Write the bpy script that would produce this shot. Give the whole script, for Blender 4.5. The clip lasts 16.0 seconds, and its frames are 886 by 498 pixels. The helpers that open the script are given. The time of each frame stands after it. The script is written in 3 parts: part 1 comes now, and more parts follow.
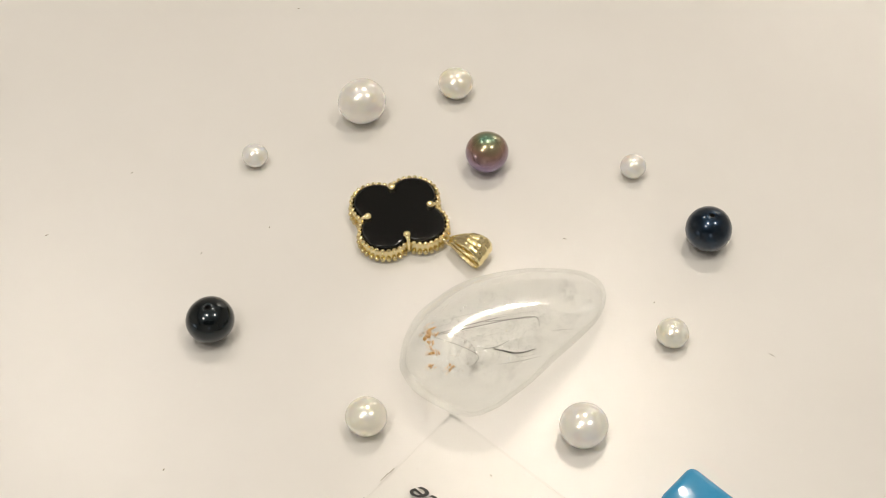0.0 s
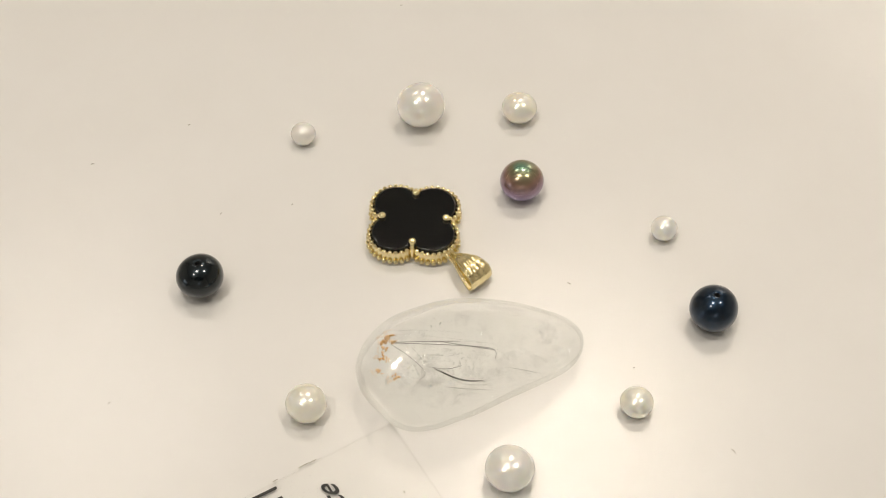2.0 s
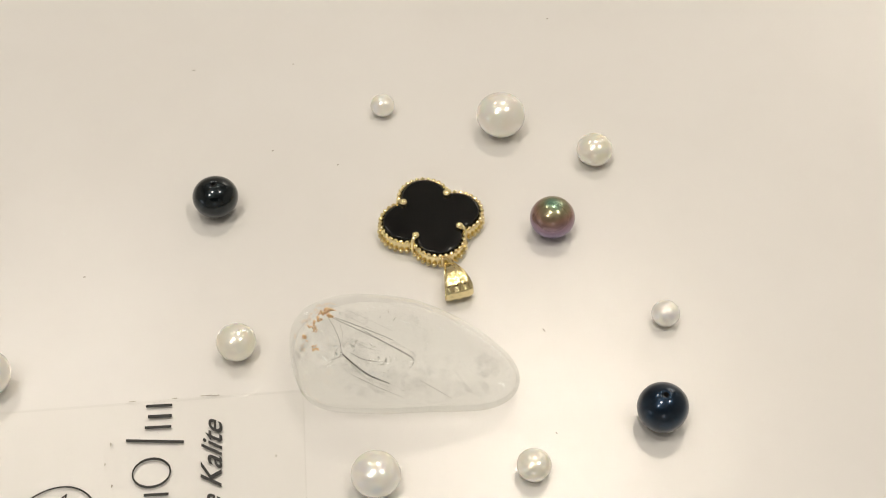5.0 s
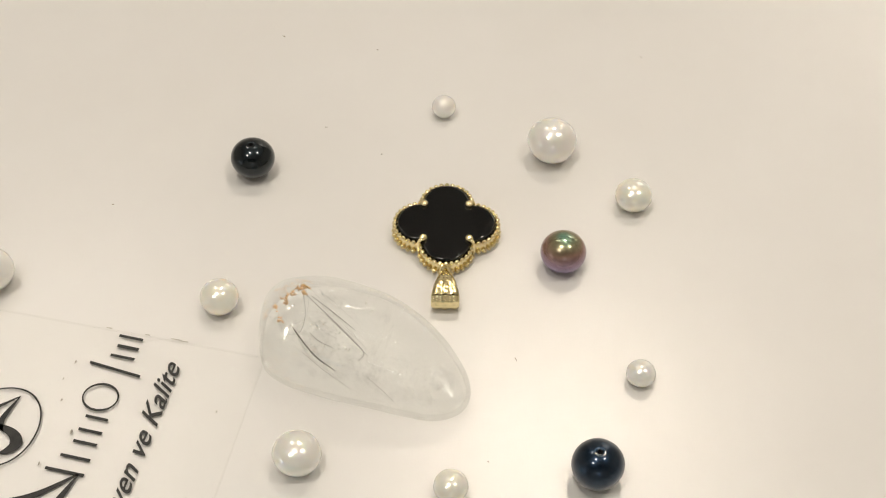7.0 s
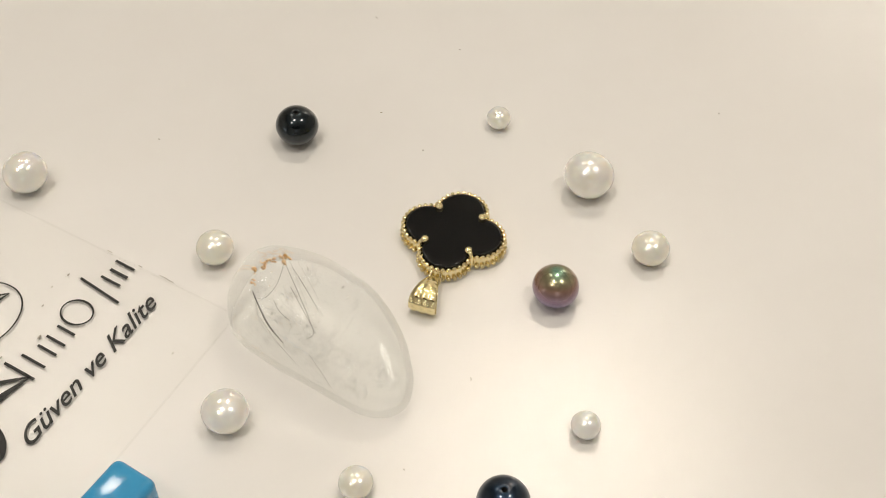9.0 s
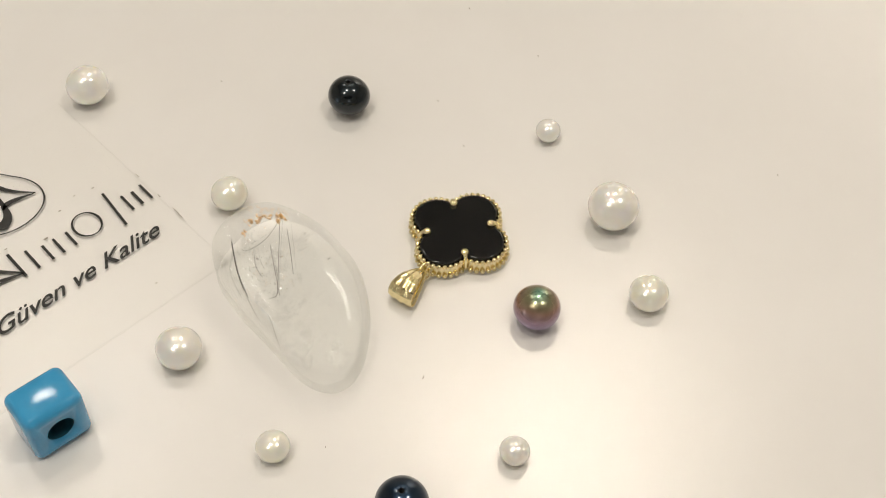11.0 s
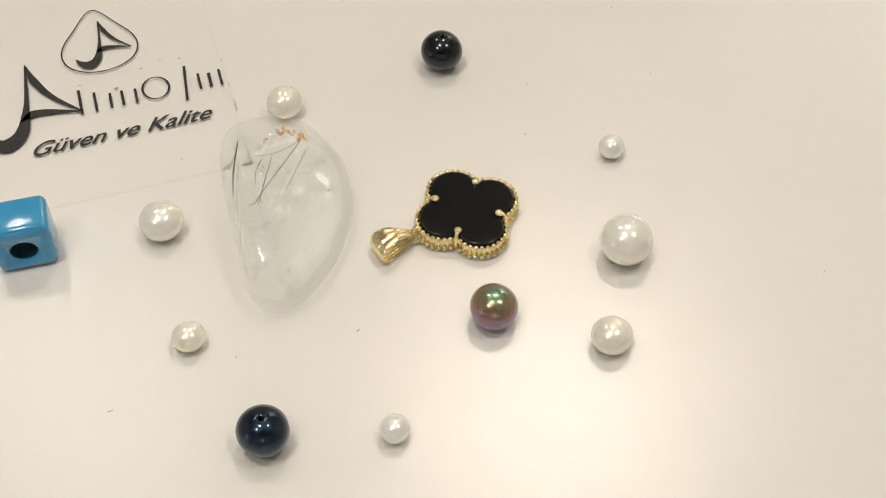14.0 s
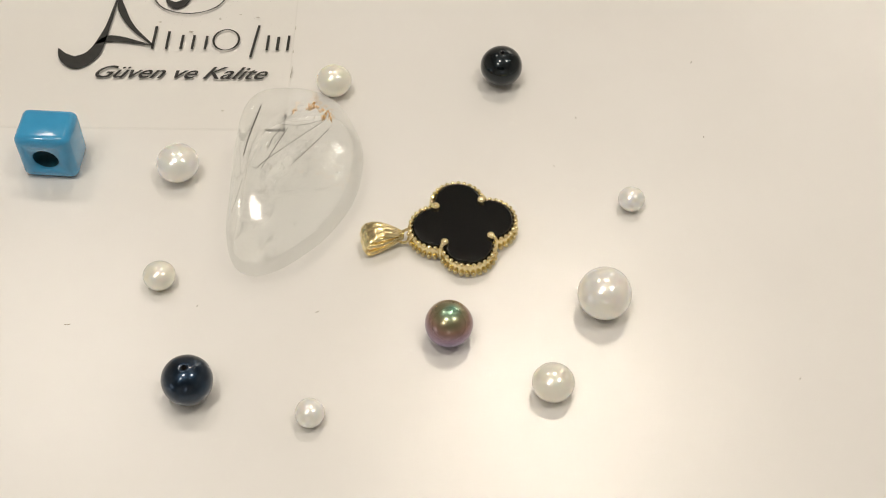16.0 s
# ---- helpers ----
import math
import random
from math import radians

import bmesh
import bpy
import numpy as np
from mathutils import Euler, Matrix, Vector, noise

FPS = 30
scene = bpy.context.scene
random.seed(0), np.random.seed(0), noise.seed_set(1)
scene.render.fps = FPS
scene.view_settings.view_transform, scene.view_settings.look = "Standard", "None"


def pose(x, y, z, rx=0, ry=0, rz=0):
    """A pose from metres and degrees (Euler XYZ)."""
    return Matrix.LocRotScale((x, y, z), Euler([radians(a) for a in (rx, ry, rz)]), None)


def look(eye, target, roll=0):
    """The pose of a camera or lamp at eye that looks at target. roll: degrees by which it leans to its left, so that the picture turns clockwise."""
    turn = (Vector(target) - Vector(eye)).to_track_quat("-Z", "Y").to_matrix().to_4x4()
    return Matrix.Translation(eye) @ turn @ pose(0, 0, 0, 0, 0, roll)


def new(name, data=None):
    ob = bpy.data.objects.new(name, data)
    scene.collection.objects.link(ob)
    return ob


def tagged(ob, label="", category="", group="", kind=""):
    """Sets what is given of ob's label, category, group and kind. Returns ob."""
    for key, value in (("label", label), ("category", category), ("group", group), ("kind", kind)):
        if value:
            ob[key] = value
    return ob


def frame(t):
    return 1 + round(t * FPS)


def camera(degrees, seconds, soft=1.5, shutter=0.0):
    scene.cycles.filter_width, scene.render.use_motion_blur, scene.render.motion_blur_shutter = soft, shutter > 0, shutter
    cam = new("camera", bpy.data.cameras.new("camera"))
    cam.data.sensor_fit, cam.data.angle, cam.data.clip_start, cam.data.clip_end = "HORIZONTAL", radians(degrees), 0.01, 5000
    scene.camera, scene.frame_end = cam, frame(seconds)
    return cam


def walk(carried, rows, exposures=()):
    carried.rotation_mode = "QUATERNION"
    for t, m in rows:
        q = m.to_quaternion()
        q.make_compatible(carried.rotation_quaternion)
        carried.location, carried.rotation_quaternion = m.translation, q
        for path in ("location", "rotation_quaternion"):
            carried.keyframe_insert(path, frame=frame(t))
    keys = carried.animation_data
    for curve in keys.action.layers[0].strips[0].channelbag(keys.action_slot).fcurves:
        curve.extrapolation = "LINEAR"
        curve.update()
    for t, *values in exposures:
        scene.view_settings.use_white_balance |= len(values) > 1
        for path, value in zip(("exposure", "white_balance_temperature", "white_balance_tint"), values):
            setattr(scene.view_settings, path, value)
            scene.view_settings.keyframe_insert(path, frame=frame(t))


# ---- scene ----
# ---------------------------------------------------------------- camera, a phone held over a slowly turning display platter
cam = camera(37.41, 16.0, soft=1.05)
EYES = [
    (0.0, 0.00067, -0.14351, 0.17895, 38.745, -0.725, -0.082),
    (0.5, 0.00079, -0.14315, 0.17840, 38.763, -0.452, 0.088),
    (1.0, 0.00080, -0.14320, 0.17865, 38.969, -0.562, 0.257),
    (1.5, 0.00103, -0.14299, 0.17922, 39.048, -0.511, 0.447),
    (2.0, 0.00099, -0.14375, 0.17939, 39.201, -0.560, 0.121),
    (2.5, 0.00103, -0.14384, 0.17939, 39.300, -0.466, 0.105),
    (3.0, 0.00091, -0.14401, 0.17937, 39.301, -0.402, 0.152),
    (3.5, 0.00105, -0.14390, 0.17970, 39.257, -0.454, 0.193),
    (4.0, 0.00109, -0.14382, 0.17875, 39.408, -0.583, 0.227),
    (4.5, 0.00113, -0.14372, 0.17832, 39.311, -0.587, 0.091),
    (7.0, 0.00090, -0.14404, 0.17878, 39.510, -0.479, 0.089),
    (7.5, 0.00100, -0.14368, 0.17824, 39.439, -0.527, 0.174),
    (8.0, 0.00112, -0.14342, 0.17826, 39.564, -0.603, 0.320),
    (8.5, 0.00119, -0.14283, 0.17820, 39.534, -0.760, 0.596),
    (9.0, 0.00167, -0.14332, 0.17896, 39.451, -0.670, 0.365),
    (11.5, 0.00132, -0.14218, 0.17817, 38.985, -0.763, -0.009),
    (12.0, 0.00129, -0.14190, 0.17743, 38.923, -0.922, -0.048),
    (12.5, 0.00141, -0.14238, 0.17680, 38.407, -0.869, -0.033),
    (13.0, 0.00125, -0.14248, 0.17658, 38.315, -0.650, -0.292),
    (13.5, 0.00139, -0.14318, 0.17662, 38.064, -0.557, -0.197),
    (14.0, 0.00152, -0.14246, 0.17672, 37.767, -0.382, -0.205),
    (14.5, 0.00161, -0.14296, 0.17700, 37.656, -0.545, -0.066),
    (15.0, 0.00209, -0.14332, 0.17715, 37.631, -0.478, 0.085),
    (15.5, 0.00190, -0.14224, 0.17759, 37.757, -0.609, 0.181),
    (16.0, 0.00204, -0.14244, 0.17814, 37.725, -0.823, 0.304),
]
walk(cam, [(t, pose(*r)) for t, *r in EYES])

SPIN = -8.676            # degrees a second, platter and all that lies on it
CM = 0.01
MOVING = []

# ---------------------------------------------------------------- world and lights
world = bpy.data.worlds.new("World")
scene.world = world
world.use_nodes = True
world.node_tree.nodes["Background"].inputs[0].default_value = (0.9, 0.85, 0.75, 1)
world.node_tree.nodes["Background"].inputs[1].default_value = 0.02
scene.view_settings.exposure = 0.0


def area_lamp(name, eye, target, size, watts, colour, long=0, spread=180):
    data = bpy.data.lights.new(name, "AREA")
    data.shape, data.size, data.energy, data.color = "DISK", size, watts, colour
    data.spread = radians(spread)
    if long:
        data.shape, data.size, data.size_y = "RECTANGLE", long, size
    ob = new(name, data)
    ob.matrix_basis = look(eye, target)
    return ob


WARM = (1.0, 0.88, 0.73)
NEUTRAL = (1.0, 0.92, 0.815)
# ceiling spots of the shop
SPOTS = [(-0.30, -0.08, 6.4, 0.26), (0.72, 0.02, 5.9, 0.26), (-0.72, -0.56, 5.2, 0.26), (-0.62, 1.06, 3.2, 0.32)]
CEILING = 1.80
for sx, sy, watts, wide in SPOTS:
    area_lamp("ceiling_spot_light", (sx, sy, CEILING - 0.032), (sx * 0.4, sy * 0.4, 0), wide, watts, NEUTRAL)
# a small warm halogen, whose glare lies on the satin lacquer
HALOGEN = (0.20, 1.01)
area_lamp("halogen_light", (*HALOGEN, CEILING - 0.032), (0.02, -0.03, 0), 0.11, 5.7, WARM)
# an unseen lamp, added to brighten the far wall and its bounce
ADDED_WASH = (1.05, 1.42)
area_lamp("added_wash_light", (*ADDED_WASH, CEILING - 0.032), (1.05, 1.9, 1.0), 0.12, 9.0, NEUTRAL, spread=80)

# ---------------------------------------------------------------- materials


def material(name, base=(0.8, 0.8, 0.8), rough=0.5, metal=0.0, **more):
    m = bpy.data.materials.new(name)
    m.use_nodes = True
    b = m.node_tree.nodes["Principled BSDF"]
    b.inputs["Base Color"].default_value = (*base, 1)
    b.inputs["Roughness"].default_value = rough
    b.inputs["Metallic"].default_value = metal
    for key, value in more.items():
        b.inputs[key.replace("_", " ")].default_value = value
    return m


def node(m, kind, **inputs):
    n = m.node_tree.nodes.new(kind)
    for key, value in inputs.items():
        n.inputs[key.replace("_", " ")].default_value = value
    return n


def wire(m, a, out, b, into):
    m.node_tree.links.new(a.outputs[out], b.inputs[into])


def bsdf(m):
    return m.node_tree.nodes["Principled BSDF"]


def varied(m, scale, low, high, detail=4.0, coords="Object"):
    """Colour that drifts between two tones at the given scale."""
    tc = node(m, "ShaderNodeTexCoord")
    nz = node(m, "ShaderNodeTexNoise", Scale=scale, Detail=detail, Roughness=0.6)
    ramp = node(m, "ShaderNodeValToRGB")
    ramp.color_ramp.elements[0].position, ramp.color_ramp.elements[1].position = 0.3, 0.7
    ramp.color_ramp.elements[0].color, ramp.color_ramp.elements[1].color = (*low, 1), (*high, 1)
    wire(m, tc, coords, nz, "Vector")
    wire(m, nz, "Fac", ramp, "Fac")
    wire(m, ramp, "Color", bsdf(m), "Base Color")
    return tc


def bumped(m, scale, strength, distance, detail=3.0, tc=None):
    tc = tc or node(m, "ShaderNodeTexCoord")
    nz = node(m, "ShaderNodeTexNoise", Scale=scale, Detail=detail, Roughness=0.55)
    bp = node(m, "ShaderNodeBump", Strength=strength, Distance=distance)
    wire(m, tc, "Object", nz, "Vector")
    wire(m, nz, "Fac", bp, "Height")
    wire(m, bp, "Normal", bsdf(m), "Normal")


def platter_material():
    """White acrylic under a fine-grained satin lacquer that glitters where a lamp is mirrored."""
    m = material("white_satin_acrylic", (0.8, 0.79, 0.77), 0.40, Specular_IOR_Level=0.55, Coat_Weight=1.0, Coat_Roughness=0.12, Coat_IOR=1.5)
    tc = varied(m, 22.0, (0.79, 0.775, 0.75), (0.82, 0.81, 0.79))
    nz = node(m, "ShaderNodeTexNoise", Scale=3300.0, Detail=1.5, Roughness=0.6)
    bp = node(m, "ShaderNodeBump", Strength=1.0, Distance=0.00004)
    wire(m, tc, "Object", nz, "Vector")
    wire(m, nz, "Fac", bp, "Height")
    wire(m, bp, "Normal", bsdf(m), "Coat Normal")
    return m


def nacre(name, low, high, rough=0.3, **more):
    m = material(name, high, rough, Specular_IOR_Level=0.5, Coat_Weight=0.5, Coat_Roughness=0.05, Coat_IOR=1.6)
    for key, value in more.items():
        bsdf(m).inputs[key.replace("_", " ")].default_value = value
    tc = varied(m, 260.0, low, high)
    bumped(m, 200.0, 0.02, 0.0002, 1.0, tc)
    return m


WHITE_LUSTRE = dict(Metallic=0.27, Specular_IOR_Level=0.8, Subsurface_Weight=0.9, Subsurface_Radius=(1.0, 0.88, 0.70), Subsurface_Scale=0.0028,
                    Coat_Weight=0.5, Coat_Roughness=0.12, Coat_IOR=1.6)
PLATTER = platter_material()
PEARL_WHITE = nacre("white_nacre", (1.0, 0.955, 0.87), (1.0, 0.972, 0.905), 0.23, **WHITE_LUSTRE)
PEARL_CREAM = nacre("cream_nacre", (1.0, 0.932, 0.80), (1.0, 0.957, 0.85), 0.23, **WHITE_LUSTRE)
PEARL_BLUE = nacre("blue_black_nacre", (0.006, 0.016, 0.034), (0.014, 0.036, 0.070), 0.28, Metallic=0.85,
                   Coat_Weight=0.6, Coat_Roughness=0.035)
PEARL_BLACK = nacre("green_black_nacre", (0.006, 0.011, 0.014), (0.012, 0.020, 0.026), 0.26, Metallic=0.8,
                    Coat_Weight=0.6, Coat_Roughness=0.03)


def peacock_nacre():
    """Painted iridescence: fixed zones from green crown through bronze and purple to violet foot."""
    m = nacre("peacock_nacre", (0.1, 0.06, 0.08), (0.16, 0.1, 0.11), 0.24, Metallic=0.7, Coat_Weight=0.4, Coat_Roughness=0.05)
    tc = node(m, "ShaderNodeTexCoord")
    sep = node(m, "ShaderNodeSeparateXYZ")
    nz = node(m, "ShaderNodeTexNoise", Scale=180.0, Detail=2.0)
    add = node(m, "ShaderNodeMath")
    add.operation = "MULTIPLY_ADD"
    add.inputs[1].default_value = -0.24
    ramp = node(m, "ShaderNodeValToRGB")
    el = ramp.color_ramp.elements
    el[0].position, el[0].color = 0.22, (0.27, 0.20, 0.36, 1)
    el[1].position, el[1].color = 0.91, (0.17, 0.42, 0.33, 1)
    for at, c in ((0.50, (0.30, 0.20, 0.25)), (0.68, (0.39, 0.235, 0.18)), (0.83, (0.30, 0.29, 0.17))):
        el.new(at).color = (*c, 1)
    wire(m, tc, "Generated", sep, "Vector")
    wire(m, tc, "Object", nz, "Vector")
    wire(m, nz, "Fac", add, 0)
    wire(m, sep, "Z", add, 2)
    wire(m, add, "Value", ramp, "Fac")
    wire(m, ramp, "Color", bsdf(m), "Base Color")
    return m


PEARL_PURPLE = peacock_nacre()
HOLE = material("drill_hole_dark", (0.012, 0.012, 0.012), 0.9)


def gold_material():
    m = material("polished_yellow_gold", (0.93, 0.79, 0.46), 0.16, 1.0)
    tc = varied(m, 300.0, (0.91, 0.77, 0.42), (0.97, 0.86, 0.54))
    bumped(m, 900.0, 0.12, 0.0003, 2.0, tc)
    return m


GOLD = gold_material()
ONYX = material("polished_black_onyx", (0.004, 0.004, 0.0045), 0.06)
varied(ONYX, 120.0, (0.003, 0.003, 0.0035), (0.006, 0.006, 0.006))
INK = material("black_print", (0.012, 0.012, 0.011), 0.45)
varied(INK, 900.0, (0.008, 0.008, 0.008), (0.022, 0.022, 0.02))
SMUDGE = material("grey_smudge", (0.42, 0.40, 0.35), 0.7)
varied(SMUDGE, 1500.0, (0.30, 0.28, 0.24), (0.6, 0.57, 0.5))
TURQUOISE = material("turquoise_ceramic", (0.02, 0.30, 0.46), 0.12, Coat_Weight=0.4, Coat_Roughness=0.03)
bumped(TURQUOISE, 350.0, 0.06, 0.0006, 2.0, varied(TURQUOISE, 170.0, (0.038, 0.30, 0.57), (0.058, 0.36, 0.66)))
TURQUOISE_DEEP = material("turquoise_bore", (0.008, 0.08, 0.12), 0.5)
varied(TURQUOISE_DEEP, 300.0, (0.006, 0.06, 0.09), (0.012, 0.10, 0.15))
NEEDLE = material("dark_rutile", (0.05, 0.045, 0.035), 0.35)
RUST = material("iron_stain", (0.50, 0.24, 0.06), 0.6)
varied(RUST, 900.0, (0.72, 0.36, 0.08), (0.90, 0.58, 0.22))
LINT = material("brown_lint", (0.13, 0.10, 0.06), 0.9)
varied(LINT, 1200.0, (0.14, 0.11, 0.07), (0.28, 0.23, 0.15))


def film_material(name="frosted_film", milky=0.005):
    """Thin frosted plastic film: mostly clear, a little milky."""
    m = material(name, (0.80, 0.79, 0.74), 0.28)
    out = m.node_tree.nodes["Material Output"]
    tc = varied(m, 260.0, (0.94, 0.93, 0.91), (0.97, 0.96, 0.94))
    clear = node(m, "ShaderNodeBsdfTransparent", Color=(1.0, 1.0, 0.998, 1))
    mix = node(m, "ShaderNodeMixShader", Fac=milky)
    wire(m, clear, 0, mix, 1)
    m.node_tree.links.new(bsdf(m).outputs[0], mix.inputs[2])
    wire(m, mix, 0, out, "Surface")
    return m


def quartz_material():
    m = material("clear_quartz", (1.0, 1.0, 1.0), 0.02, Transmission_Weight=1.0, IOR=1.45)
    out = m.node_tree.nodes["Material Output"]
    tc = node(m, "ShaderNodeTexCoord")
    nz = node(m, "ShaderNodeTexNoise", Scale=240.0, Detail=3.0)
    bp = node(m, "ShaderNodeBump", Strength=0.08, Distance=0.0006)
    wire(m, tc, "Object", nz, "Vector")
    wire(m, nz, "Fac", bp, "Height")
    wire(m, bp, "Normal", bsdf(m), "Normal")
    clear = node(m, "ShaderNodeBsdfTransparent", Color=(0.994, 1.0, 0.995, 1))
    mix = node(m, "ShaderNodeMixShader", Fac=0.23)
    wire(m, clear, 0, mix, 1)
    m.node_tree.links.new(bsdf(m).outputs[0], mix.inputs[2])
    # polished skin
    shine = node(m, "ShaderNodeBsdfGlossy", Roughness=0.03)
    skin = node(m, "ShaderNodeMixShader")
    facing = node(m, "ShaderNodeLayerWeight", Blend=0.10)
    gloss = node(m, "ShaderNodeMath")
    gloss.operation = "MULTIPLY_ADD"
    gloss.inputs[1].default_value, gloss.inputs[2].default_value = 0.26, 0.016
    wire(m, facing, "Facing", gloss, 0)
    wire(m, gloss, 0, skin, 0)
    wire(m, mix, 0, skin, 1)
    wire(m, shine, 0, skin, 2)
    wire(m, bp, "Normal", shine, "Normal")
    wire(m, skin, 0, out, "Surface")
    return m


def veil_material():
    """A healed crack inside the stone: patchy, milky, half clear."""
    m = material("milky_veil", (0.93, 0.95, 0.93), 0.3)
    out = m.node_tree.nodes["Material Output"]
    tc = node(m, "ShaderNodeTexCoord")
    nz = node(m, "ShaderNodeTexNoise", Scale=300.0, Detail=4.0, Roughness=0.6)
    ramp = node(m, "ShaderNodeValToRGB")
    ramp.color_ramp.elements[0].position, ramp.color_ramp.elements[1].position = 0.48, 0.82
    ramp.color_ramp.elements[1].color = (0.34, 0.34, 0.34, 1)
    clear = node(m, "ShaderNodeBsdfTransparent")
    mix = node(m, "ShaderNodeMixShader")
    wire(m, tc, "Object", nz, "Vector")
    wire(m, nz, "Fac", ramp, "Fac")
    wire(m, ramp, "Color", mix, "Fac")
    wire(m, clear, 0, mix, 1)
    m.node_tree.links.new(bsdf(m).outputs[0], mix.inputs[2])
    wire(m, mix, 0, out, "Surface")
    return m


FILM = film_material()
CUT_EDGE = film_material("milky_film_edge", 0.022)
QUARTZ = quartz_material()
VEIL = veil_material()
FLAKE = material("bright_fracture", (0.97, 0.98, 0.97), 0.22, 1.0)
WALL = material("cream_wall_paint", (0.74, 0.72, 0.68), 0.8)
varied(WALL, 3.0, (0.72, 0.70, 0.66), (0.77, 0.75, 0.71))
CEIL = material("white_ceiling_paint", (0.6, 0.58, 0.54), 0.85)
varied(CEIL, 4.0, (0.76, 0.75, 0.72), (0.80, 0.79, 0.76))
FLOOR = material("grey_floor_tile", (0.22, 0.21, 0.20), 0.4)
varied(FLOOR, 5.0, (0.19, 0.18, 0.17), (0.25, 0.24, 0.23))
WOOD = material("dark_counter_wood", (0.16, 0.10, 0.06), 0.45)
varied(WOOD, 14.0, (0.12, 0.075, 0.045), (0.21, 0.135, 0.085))
GREY_METAL = material("satin_grey_metal", (0.45, 0.45, 0.45), 0.35, 1.0)
BLACK_PLASTIC = material("black_plastic", (0.02, 0.02, 0.02), 0.4)
COOL_GLOW = material("cool_lamp_glow", (1, 1, 1), 0.5, Emission_Color=(0.80, 0.90, 1.0, 1), Emission_Strength=2.0)
GLOW = material("lamp_glow", (1, 1, 1), 0.5, Emission_Color=(1.0, 0.9, 0.72, 1), Emission_Strength=12.0)

# ---------------------------------------------------------------- mesh helpers


def mesh_object(name, bm, mat, smooth=True):
    me = bpy.data.meshes.new(name)
    bm.to_mesh(me)
    bm.free()
    me.materials.append(mat)
    if smooth:
        me.polygons.foreach_set("use_smooth", [True] * len(me.polygons))
    return new(name, me)


def part(name, bm, mat, parent, label="", smooth=True):
    ob = mesh_object(name, bm, mat, smooth)
    ob.parent = parent
    return tagged(ob, label)


def box(bm, lo, hi):
    m = Matrix.LocRotScale([(a + b) / 2 for a, b in zip(lo, hi)], None, [b - a for a, b in zip(lo, hi)])
    return bmesh.ops.create_cube(bm, size=1, matrix=m)["verts"]


def bevelled_box(lo, hi, width, segments=3):
    bm = bmesh.new()
    box(bm, lo, hi)
    bmesh.ops.bevel(bm, geom=bm.edges[:], offset=width, segments=segments, profile=0.5, affect="EDGES")
    return bm


def lathe(bm, profile, steps=48, wobble=None):
    """Turns (radius, height) pairs about z. A radius of zero closes the end."""
    rings = []
    for r, z in profile:
        if r <= 1e-9:
            rings.append([bm.verts.new((0, 0, z))])
            continue
        ring = []
        for i in range(steps):
            a = 2 * math.pi * i / steps
            k = wobble(a, z) if wobble else 1.0
            ring.append(bm.verts.new((r * k * math.cos(a), r * k * math.sin(a), z)))
        rings.append(ring)
    for lo, hi in zip(rings, rings[1:]):
        for i in range(steps):
            j = (i + 1) % steps
            if len(lo) == 1 and len(hi) > 1:
                bm.faces.new((lo[0], hi[j], hi[i]))
            elif len(hi) == 1 and len(lo) > 1:
                bm.faces.new((lo[i], lo[j], hi[0]))
            elif len(lo) > 1:
                bm.faces.new((lo[i], lo[j], hi[j], hi[i]))
    return bm


def tube(bm, points, radius, sides=8, taper=0.0):
    """A round wire along points (Vectors), thinner at its ends where taper is given."""
    rings, n = [], len(points)
    for i, p in enumerate(points):
        way = (points[min(i + 1, n - 1)] - points[max(i - 1, 0)]).normalized()
        side = way.cross(Vector((0.13, 0.21, 1))).normalized()
        up = side.cross(way)
        k = radius * (1 - taper * abs(2 * i / (n - 1) - 1) ** 2)
        rings.append([bm.verts.new(p + side * k * math.cos(a) + up * k * math.sin(a))
                      for a in (2 * math.pi * j / sides for j in range(sides))])
    for lo, hi in zip(rings, rings[1:]):
        for j in range(sides):
            bm.faces.new((lo[j], lo[(j + 1) % sides], hi[(j + 1) % sides], hi[j]))
    bm.faces.new(rings[0][::-1])
    bm.faces.new(rings[-1])
    return bm


def bend(points, steps=14):
    """A smooth line (Catmull-Rom) through a few points."""
    pts = [Vector(p) for p in points]
    pts = [2 * pts[0] - pts[1], *pts, 2 * pts[-1] - pts[-2]]
    line = []
    for a, b, c, d in zip(pts, pts[1:], pts[2:], pts[3:]):
        for i in range(steps):
            t = i / steps
            line.append(0.5 * (2 * b + (c - a) * t + (2 * a - 5 * b + 4 * c - d) * t * t + (3 * b - a - 3 * c + d) * t ** 3))
    return line + [pts[-2]]


def slab(bm, outline, z0, z1):
    """A flat plate with the given outline, from z0 to z1."""
    lo = [bm.verts.new((x, y, z0)) for x, y in outline]
    hi = [bm.verts.new((x, y, z1)) for x, y in outline]
    bm.faces.new(lo[::-1])
    bm.faces.new(hi)
    for i in range(len(lo)):
        j = (i + 1) % len(lo)
        bm.faces.new((lo[i], lo[j], hi[j], hi[i]))
    bmesh.ops.recalc_face_normals(bm, faces=bm.faces[:])
    return bm


def thing(name, m, label, category, group=""):
    ob = new(name)
    ob.empty_display_size = 0.01
    ob.matrix_basis = m
    return tagged(ob, label, category, group)


def riding(ob):
    """Marks a thing as lying on the platter, so that it turns with it."""
    MOVING.append(ob)
    return ob


# ---------------------------------------------------------------- the room round the platter
TABLE = -0.045
GROUND = -0.80
X0, X1, Y0, Y1 = -1.9, 1.9, -1.9, 1.9


